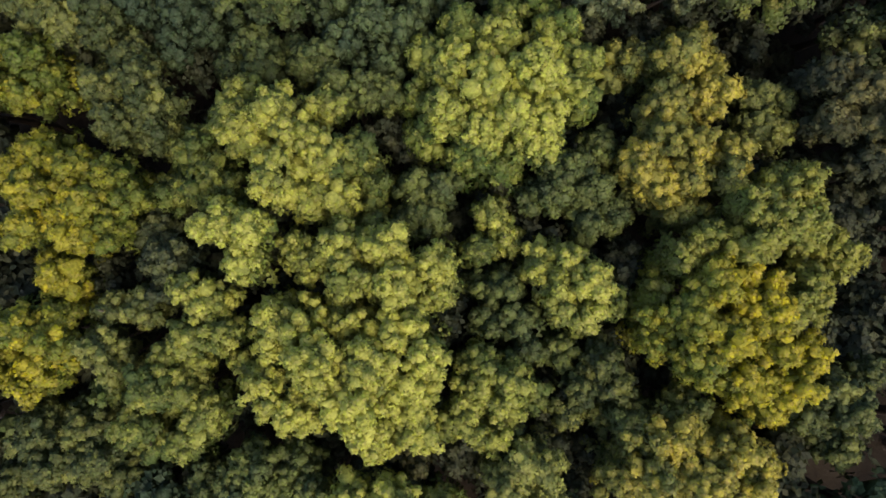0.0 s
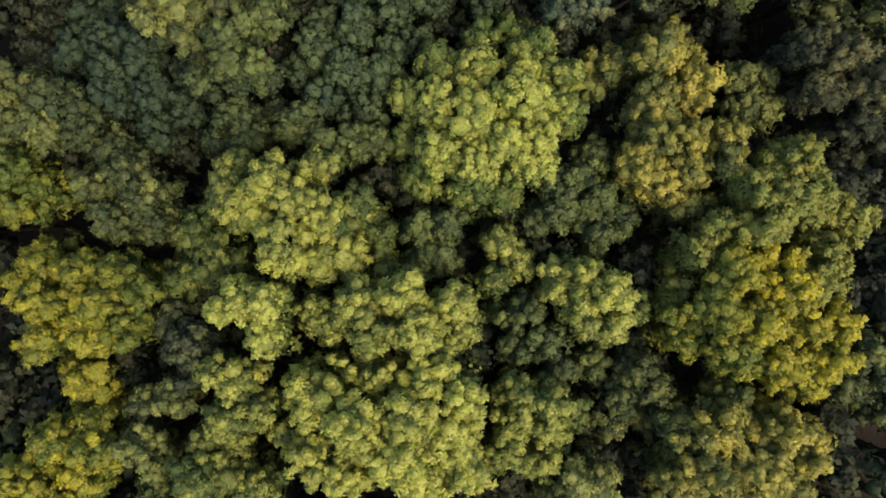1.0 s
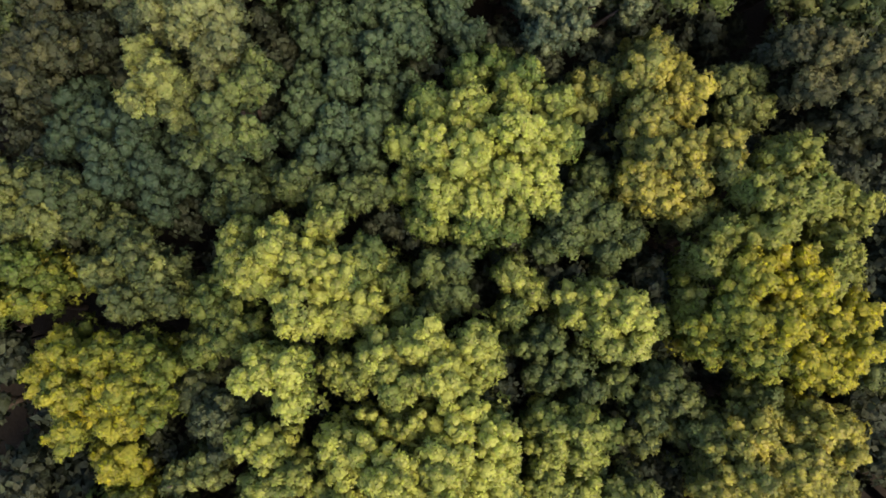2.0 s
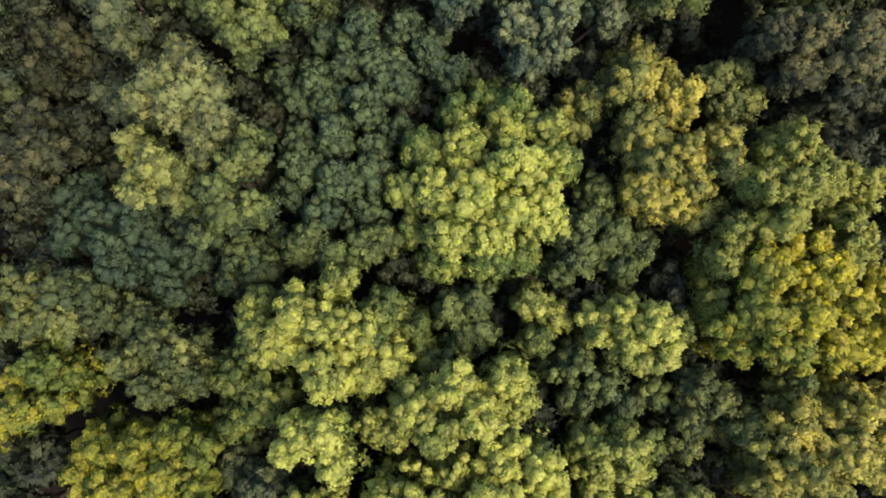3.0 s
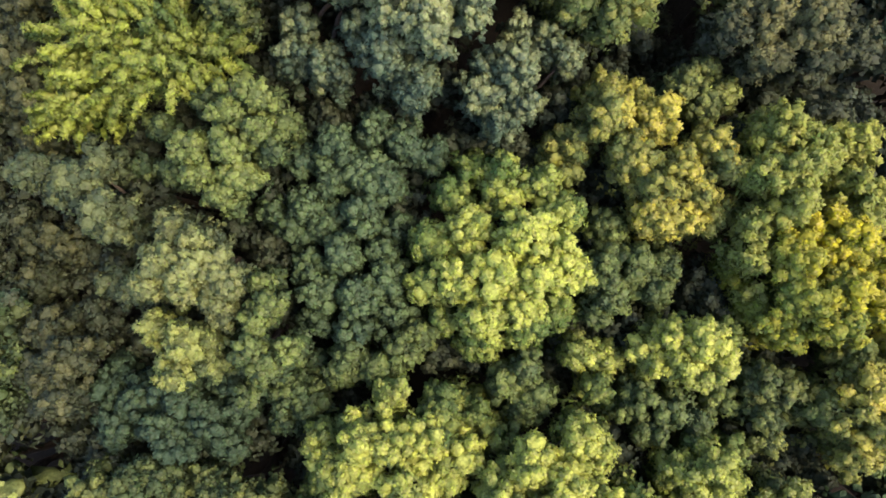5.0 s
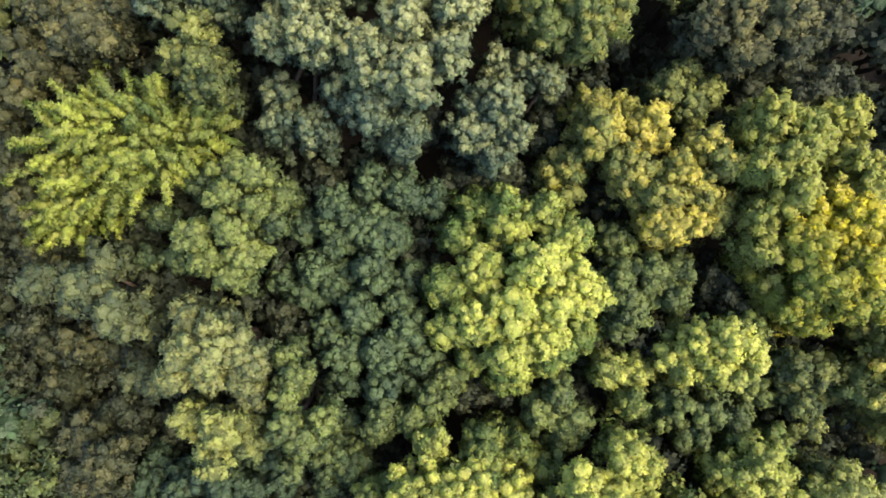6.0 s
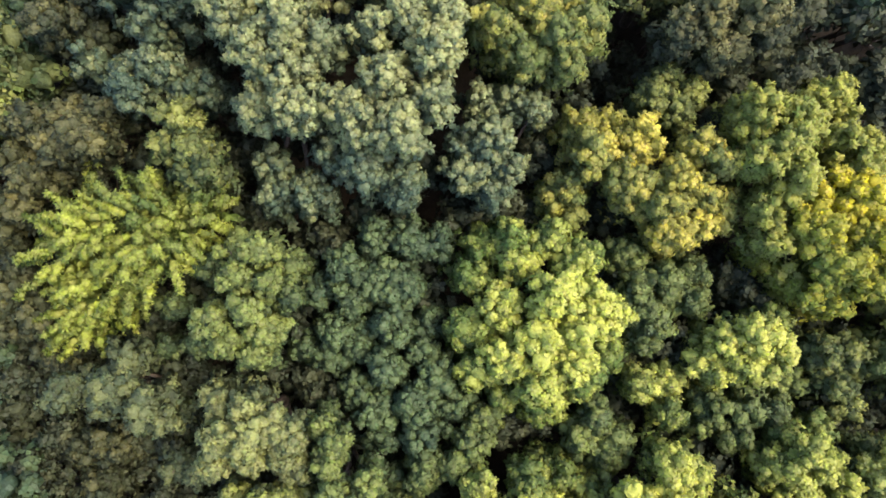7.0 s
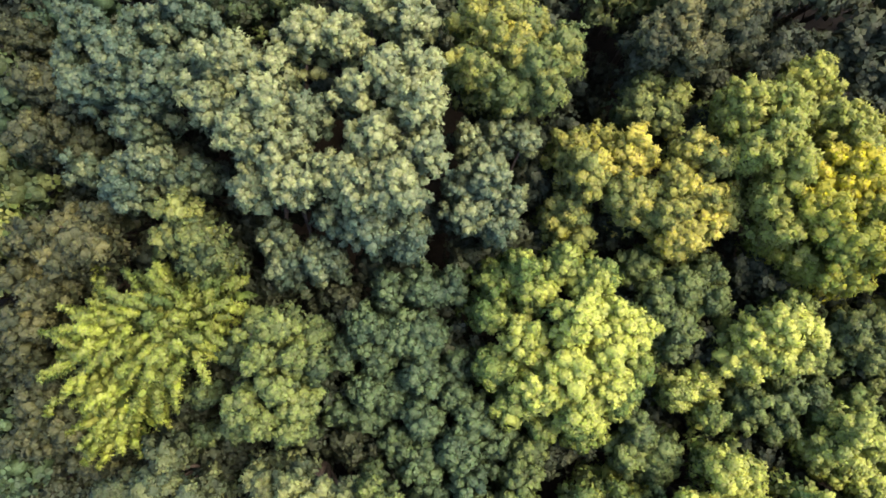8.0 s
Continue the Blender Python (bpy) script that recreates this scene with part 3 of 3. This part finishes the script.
plant("brown", [
      (-0.8, -10.7, 12.7, 1.06, 0.3), (-1.1, -11.8, 12.7, 0.95, 0.2)])
plant("olive", [
      (-16.2, 7.4, 14.3, 1.34, 0.23), (-14.4, 7.8, 14.6, 1.22, 0.18), (-15.6, 5.8, 14.3, 1.34, 0.23), (-13.9, 6.5, 14.6, 1.33, 0.13), (-13.9, 5.3, 13.7, 1.25, 0.13),
      (-15, 9.1, 13.8, 1.14, 0.18)])
plant("olive", [
      (-19.1, 12.4, 14.8, 1.37, 0.32), (-17.8, 10.5, 15.1, 1.2, 0.38), (-19.5, 11, 14.8, 1.26, 0.32), (-16.3, 11, 14.5, 1.22, 0.063), (-16.9, 11.7, 14.9, 1.1, 0.063),
      (-16.3, 10, 14.2, 1.02, 0.063), (-21.4, 12.3, 13.8, 1.36, 0.38)])
plant("olive", [
      (19.6, -6.4, 13.5, 1.26, 0.18), (20.6, -7.4, 13.7, 1.25, 0.18), (18.7, -7.9, 13.2, 1.16, 0.18), (20.7, -9.7, 12.7, 1.29, 0.18), (21.7, -5.7, 12.7, 1.06, 0.18)])
plant("gold", [
      (-21.4, 8.8, 14.5, 0.84, 0.45), (-21.6, 7.3, 14.6, 1.11, 0.32), (-20.2, 6.9, 14.6, 1, 0.32), (-19.8, 8.7, 14.4, 1.23, 0.045), (-19.1, 7.8, 13.7, 1.14, 0.045),
      (-23.7, 7.6, 13.6, 1.23, 0.27)])
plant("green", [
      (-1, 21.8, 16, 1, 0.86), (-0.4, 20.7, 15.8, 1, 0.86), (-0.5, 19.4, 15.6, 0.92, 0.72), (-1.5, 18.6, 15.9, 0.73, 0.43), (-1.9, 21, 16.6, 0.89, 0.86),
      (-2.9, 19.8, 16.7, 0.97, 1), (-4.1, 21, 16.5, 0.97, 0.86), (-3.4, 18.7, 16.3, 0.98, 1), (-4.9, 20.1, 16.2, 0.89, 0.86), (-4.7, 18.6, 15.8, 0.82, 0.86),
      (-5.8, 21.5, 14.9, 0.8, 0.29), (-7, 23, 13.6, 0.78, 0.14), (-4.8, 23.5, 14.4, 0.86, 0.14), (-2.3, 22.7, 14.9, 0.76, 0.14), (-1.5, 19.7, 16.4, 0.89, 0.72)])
plant("sage", [
      (-7.4, 19.1, 15.9, 0.95, 0.63), (-6.7, 17.7, 16.5, 0.85, 0.63), (-8.3, 17.9, 16.6, 0.93, 0.85), (-7.6, 16.9, 17, 0.92, 0.75), (-6.9, 16.2, 16.8, 0.84, 0.54),
      (-9.8, 17.7, 16, 0.78, 0.75), (-8.5, 16.3, 16.8, 0.84, 0.75), (-7.7, 15.3, 16.6, 0.93, 0.63), (-6.9, 15.4, 16.4, 0.77, 0.43), (-8.2, 14.5, 15.8, 0.74, 0.43)])
plant("olive", [
      (-10.9, 16.1, 15.8, 0.87, 0.6), (-10.2, 14.7, 16.5, 0.93, 0.7), (-11.2, 14.4, 16.4, 0.93, 0.6), (-9.5, 14.1, 16.2, 0.86, 0.5), (-10.2, 13.3, 16.2, 0.86, 0.36),
      (-11.4, 13.7, 16.2, 0.69, 0.5)])
plant("green", [
      (-6, 14.4, 15.5, 0.67, 0.66), (-6.4, 13.4, 16.3, 0.73, 0.53), (-7.2, 13.3, 16.6, 0.8, 0.66), (-8.2, 12.4, 16.7, 0.85, 0.53), (-7.2, 11.3, 16.5, 0.93, 0.66),
      (-8.3, 11.4, 16.4, 0.85, 0.53), (-9.7, 11, 15.5, 0.58, 0.38)])
plant("dark", [
      (0.7, 17, 13.9, 1.36, 0.49), (2.7, 16.7, 13.3, 1.27, 0.39), (-0.4, 16.2, 14.1, 1.24, 0.61), (0.9, 15.2, 14.1, 1.36, 0.61), (-2.3, 16.1, 13.6, 0.98, 0.71),
      (-3.8, 17.2, 12.6, 1.02, 0.71), (-3.6, 15.8, 12.9, 1.18, 0.49), (-2.2, 14.8, 13.6, 1.26, 0.49), (-0.5, 13.8, 13.8, 1.36, 0.49), (1.4, 14.3, 13.8, 1.15, 0.39),
      (3.3, 15.1, 13, 1.29, 0.28), (4, 13.9, 12.1, 1.03, 0.28), (-0.7, 17.8, 13.6, 1.1, 0.39)])
plant("dark", [
      (0.2, 12.4, 12.5, 1.19, 0.54), (-2.5, 13.1, 13.8, 1.26, 0.66), (-4.3, 13.9, 13.2, 1.17, 0.66), (-1.1, 12, 13.6, 1.15, 0.54), (-4.5, 12.3, 13.8, 1.25, 0.78),
      (-3.3, 11, 14.1, 1.24, 0.66), (-1.8, 10.5, 13.8, 1.25, 0.66), (-4.6, 9.9, 13.4, 1.16, 0.54), (-2.8, 9.2, 13.3, 1.16, 0.54), (-5.7, 11.5, 13.1, 1, 0.41)])
plant("green", [
      (-5.6, 9.2, 13.8, 1.25, 0.45), (-5, 7.9, 14.1, 1.13, 0.45), (-3.6, 7.7, 13.9, 1.14, 0.45), (-2.4, 7.7, 13, 1, 0.45), (-6.5, 8.8, 13.4, 1.16, 0.45)])
plant("green", [
      (-9.1, 9.9, 13.3, 1.27, 0.21), (-8.7, 8.7, 13.3, 1.16, 0.21), (-10.4, 9, 12.7, 1.06, 0.17), (-7.2, 10.2, 12.4, 0.84, 0.17)])
plant("sage", [
      (-9.1, 23.6, 15.9, 1.16, 0.21), (-10.1, 23.9, 15.7, 0.94, 0.21), (-8.9, 22, 15.7, 0.94, 0.21), (-10, 22, 15.7, 0.94, 0.26), (-9.5, 21.1, 14.8, 0.83, 0.32),
      (-8.2, 23.8, 15.6, 1.13, 0.15), (-10.3, 25.5, 14.9, 0.96, 0.15)])
plant("sage", [
      (-11.8, 19.6, 13.9, 0.97, 0.12), (-11.4, 18.6, 13.9, 0.7, 0.12)])
plant("brown", [
      (-12.9, 23.2, 12.1, 1.2, 0.18), (-12.5, 22.2, 11.3, 1.23, 0.12), (-14.1, 24.6, 11.6, 1.22, 0.06), (-15.1, 22.9, 11.6, 1.34, 0.06)])
plant("brown", [
      (-15.7, 19.9, 14.4, 1.23, 0.18), (-15.3, 18.1, 15, 1.21, 0.18), (-16.8, 17.1, 14.5, 1.12, 0.12), (-17.1, 18.5, 14.9, 1.45, 0.18)])
plant("dark", [
      (-15.7, 16.2, 12.3, 1.31, 0.096), (-14.6, 14.6, 13.4, 1.27, 0.096), (-13, 13.4, 13.7, 1.51, 0.072), (-16.8, 14.5, 12.6, 1.3, 0.047), (-14.8, 12.8, 13.6, 1.26, 0.047),
      (-12.8, 11.7, 13.4, 1.27, 0.047), (-13.4, 10.3, 12.5, 1.3, 0.024), (-14.8, 11.6, 13.3, 1.27, 0.047), (-11.2, 12.3, 12.5, 1.02, 0.072), (-11.7, 11, 12.1, 1.02, 0.047),
      (-15.1, 16.8, 12, 1.03, 0.047)])
plant("brown", [
      (18.8, 8.4, 15.3, 1.2, 0.75), (19.8, 7.5, 16, 1.41, 0.9), (20.8, 6.1, 16, 1.41, 0.7), (18.5, 6.4, 15.9, 1.07, 0.45), (22.5, 6.6, 15.2, 1.44, 0.6),
      (20.6, 4.9, 14.2, 1.24, 0.04), (18.1, 8.3, 14.8, 0.95, 0.12), (22.9, 4, 13.3, 1.39, 0.08)])
plant("larch", [
      (-1.4, 25.2, 15.7, 1.56, 0.4), (-3.4, 28.6, 15.8, 1.56, 0.6), (-2.2, 26.9, 16.2, 1.54, 0.6), (-3.7, 26, 16.3, 1.53, 0.7), (-5.2, 29, 15.3, 1.45, 0.7),
      (-5.7, 26.7, 15.6, 1.56, 0.8), (-7.5, 27, 14.5, 1.34, 0.7), (-2.8, 24.8, 16.1, 1.33, 0.6), (-0.1, 24.7, 14.4, 1.13, 0.3), (-1, 26.5, 15.7, 1.3, 0.3)])
plant("grey", [
      (10.4, 26.7, 17.2, 1.39, 0.65), (10.4, 24.7, 17.6, 1.37, 0.75), (8.9, 24.3, 18, 1.34, 0.75), (8.3, 26.9, 17.6, 1.24, 0.65), (7.4, 24.8, 18.1, 1.34, 0.65),
      (7.4, 23, 18.2, 1.21, 0.75), (5.3, 23.9, 16.9, 1.16, 0.55), (6.1, 21.8, 17.9, 1.22, 0.75), (12.7, 23.9, 16.7, 1.41, 1), (9.2, 22.6, 16.9, 1.16, 0.45),
      (2.3, 22, 13.7, 1.27, 0.25), (3.1, 20.5, 13.6, 1.39, 0.25), (3.4, 22.8, 14.5, 1.13, 0.25), (10, 28, 16.9, 1.14, 0.55)])
plant("grey", [
      (7.1, 20.3, 18.1, 1.34, 0.77), (6.8, 18.9, 18.1, 1.33, 0.68), (7.3, 17.5, 18, 1.33, 0.68), (9, 19.1, 18.6, 1.31, 0.9), (11, 17.8, 18.3, 1.33, 0.9),
      (12, 19.7, 18.2, 1.34, 0.9), (12.7, 18.4, 17.9, 1.23, 0.9), (10.8, 20.8, 18.3, 1.21, 0.9), (13, 22.2, 17.3, 1.15, 0.9), (5.6, 18.5, 15.9, 1.43, 0.32),
      (5.4, 20.1, 15.8, 1.3, 0.32), (5.5, 16.6, 14.8, 1.23, 0.23), (15.1, 22, 16.5, 1.43, 0.85), (15.1, 19.9, 16.8, 1.41, 0.77), (9.2, 16.9, 18.3, 1.08, 0.68)])
plant("grey", [
      (11, 15.1, 14.5, 1.25, 0.52), (12, 14, 14.2, 1.26, 0.52), (9.5, 14, 15.2, 1.33, 0.4), (8.8, 12.7, 14.8, 1.12, 0.29), (7.8, 14.3, 14.4, 1.25, 0.29),
      (12.1, 12.8, 13.9, 0.88, 0.4), (7.5, 12.7, 13.9, 1.04, 0.17), (8.7, 14.9, 14.8, 1.02, 0.29)])
plant("grey", [
      (8.9, 31.9, 16.6, 1.42, 0.16), (7.3, 33, 16, 1.31, 0.12), (7.8, 30.5, 16.3, 1.3, 0.16), (6.2, 30.9, 15.4, 1.12, 0.12), (9, 29.7, 16, 1.2, 0.12),
      (9.8, 34.1, 15.8, 1.46, 0.12), (11, 31.4, 15.9, 1.45, 0.08), (12.2, 30.3, 14.7, 1.51, 0.12), (8.2, 34.7, 15.5, 1.01, 0.08)])
plant("grey", [
      (3.5, 33.1, 13.7, 1.11, 0.2), (4, 30.9, 14.9, 1.07, 0.2), (4.8, 29.3, 15.1, 1.07, 0.2), (3.2, 29.9, 15, 1.12, 0.16), (4.4, 28.2, 14.8, 0.97, 0.16),
      (5.1, 27.5, 13.8, 0.99, 0.16)])
plant("brown", [
      (0.6, 32.4, 15.1, 1.23, 0.46), (0.3, 30.9, 14.9, 1.12, 0.46), (-0.6, 31.7, 15, 1.12, 0.35), (-0.6, 34.3, 14.2, 1.26, 0.18), (1.7, 31.1, 14.4, 0.98, 0.27)])
plant("olive", [
      (3, 27.1, 15.5, 1.1, 0.38), (1.8, 27.1, 15.7, 0.99, 0.38), (2.3, 25.6, 16.2, 0.97, 0.32), (1.8, 24.8, 15.6, 0.88, 0.19), (1.2, 25.4, 15.8, 0.98, 0.26)])
plant("amber", [
      (15.7, 15.7, 16.9, 1.27, 0.52), (15.4, 14.6, 17.1, 1.05, 0.52), (13.8, 15.6, 16.7, 1.17, 0.2), (13.3, 14.3, 16.4, 1.18, 0.2), (14.9, 13.3, 16.8, 1.17, 0.066),
      (16.5, 12.6, 16, 1.09, 0.066), (14.2, 12.7, 16.1, 0.93, 0.066), (16.4, 17, 15.9, 1.21, 0.4), (17, 14.8, 16.5, 1.42, 0.33), (14.1, 16.8, 16.1, 0.93, 0.2)])
plant("brown", [
      (9.1, 39.3, 12.4, 1.62, 0.08), (6.8, 37, 14, 1.28, 0.24), (5.8, 34.8, 14, 1.39, 0.16), (4.8, 34.4, 13.4, 1.3, 0.16), (4.2, 35.9, 13.6, 1.29, 0.16),
      (6.9, 35.7, 14.1, 1.28, 0.16)])
plant("brown", [
      (-7.6, 31.2, 14, 1.5, 0.17), (-8.6, 29.3, 14, 1.5, 0.17), (-9.8, 31, 13.8, 1.5, 0.17), (-10.2, 28.2, 12.7, 1.26, 0.17), (-6.7, 33.3, 12.6, 1.31, 0.17)])
plant("brown", [
      (-4.7, 32.9, 13.9, 1.26, 0.32), (-2.9, 32.6, 14.5, 1.24, 0.32), (-2.5, 34.2, 14, 1.23, 0.32)])

# ---- lower trees in the gaps, and a belt of trees round them ----
SEEN = np.array([b[:4] for _, boughs in FOREST for b in boughs])
OWNER = np.array([i for i, (_, boughs) in enumerate(FOREST) for b in boughs])
for i, (kind, boughs) in enumerate(FOREST):
    middle = np.mean([b[:2] for b in boughs], axis=0)
    close = (OWNER != i) & (np.hypot(*(SEEN[:, :2] - middle).T) < 16)
    grow(kind, boughs, others=SEEN[close])
CLEAR = [(19.0, 10.0, 2.6), (-17.0, 13.5, 1.5)]
fill = np.random.default_rng(5)
for gx in np.arange(-34, 36, 2.2):
    for gy in np.arange(-24, 48, 2.2):
        x, y = gx + fill.uniform(-0.9, 0.9), gy + fill.uniform(-0.9, 0.9)
        pick = fill.uniform(size=6)
        far = np.hypot(SEEN[:, 0] - x, SEEN[:, 1] - y) - SEEN[:, 3]
        if far.min() < -0.4 or far.min() > (9.5 if x > 12 else 7.8):
            continue
        glade = any(math.hypot(x - a, y - b) < r for a, b, r in CLEAR)
        inner = math.hypot((x - 1.5) / 23, (y - 11) / 27) < 1
        near = inner or -6 < y < 42 and abs(x - 1.5) < 27
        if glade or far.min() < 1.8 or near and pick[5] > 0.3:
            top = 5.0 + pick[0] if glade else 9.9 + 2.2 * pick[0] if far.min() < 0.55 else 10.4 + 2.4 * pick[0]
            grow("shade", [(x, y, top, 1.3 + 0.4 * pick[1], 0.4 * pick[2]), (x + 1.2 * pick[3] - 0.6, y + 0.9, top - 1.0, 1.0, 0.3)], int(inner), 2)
        elif pick[5] < (0.3 if inner else 0.3):
            kind = ("olive", "green", "dark", "brown", "dark", "dark")[int(pick[4] * 6)]
            top = 13.5 + 2 * pick[0]
            spread = [(x + 2.0 * math.cos(a) * q, y + 2.0 * math.sin(a) * q, top - 1.2 * q, 1.7, 0.3 * pick[1]) for a, q in ((0, 0), (0.4, 1), (1.7, 0.9), (2.9, 1.1), (4.2, 1), (5.3, 0.9))]
            grow(kind, spread, int(inner), 4)


# ---- the woods farther off ----
def far_woods(name, kind, rng):
    """Crowns of one kind over the ring beyond the nearer trees, as one canopy."""
    places = []
    for _ in range(150):
        a, d = rng.uniform(0, 2 * math.pi), rng.uniform(24, 75)
        x, y = 1 + d * 1.15 * math.cos(a), 11 + d * math.sin(a)
        if np.hypot(SEEN[:, 0] - x, SEEN[:, 1] - y).min() > 10:
            places.append((x, y, 12 + 4 * rng.uniform(), 1.9 + 1.3 * rng.uniform()))
    solid, leaves, trunks = [], [], []
    for x, y, top, r in places:
        n = 20
        d = dome(rng, n, -0.35)
        p = np.array((x, y, top - 1.4 * r)) + d * r * (1, 1, 1.25) * rng.uniform(0.8, 1.12, (n, 1))
        way = unit(d + (0, 0, 0.8) + 0.2 * rng.normal(size=d.shape))
        size = r * rng.uniform(0.24, 0.4, n)
        middle = np.array([(x, y, top - 1.5 * r)])
        q, nor, tri = clumps_on(rng, np.r_[p, middle], np.r_[way, [(0, 0, 1)]], np.r_[size * 0.68, r * 0.55], 1.4, None)
        tone = rng.uniform(0, 0.6) + rng.normal(0, 0.15, n)
        solid.append((q, nor, tri, np.repeat(np.r_[tone, 0], len(tri) // (n + 1))))
        leaves.append((*rosettes_on(rng, p, way, size, 1.4, 7, 3, 0.55, 0.3), np.repeat(tone, 21)))
        a = np.arange(6) * math.pi / 3
        for k in range(6):
            side = [(x + w * math.cos(b), y + w * math.sin(b), z) for b, w, z in ((a[k], 0.26, -0.1), (a[k - 5], 0.26, -0.1), (a[k - 5], 0.12, top - 1.6 * r), (a[k], 0.12, top - 1.6 * r))]
            trunks.append(side)
    stems = leafy_mesh("far_trunks", [], [(np.array(trunks), unit((np.array(trunks).mean(1) - np.repeat([(x, y, 0) for x, y, _, _ in places], 6, axis=0)) * (1, 1, 0)), np.zeros(len(trunks)))])
    stems.materials.append(BARK)
    tagged(new("far_trunks", stems), "brown trunks of the trees farther off", "tree trunks", kind="stuff")
    mesh = leafy_mesh(name, solid, leaves)
    mesh.materials.append(LEAVES[kind])
    return tagged(new(name, mesh), "canopy of more broadleaf trees all round the place", "woods", kind="stuff")


far_woods("far_woods", "olive", np.random.default_rng(21))
far_woods("far_woods", "dark", np.random.default_rng(22))
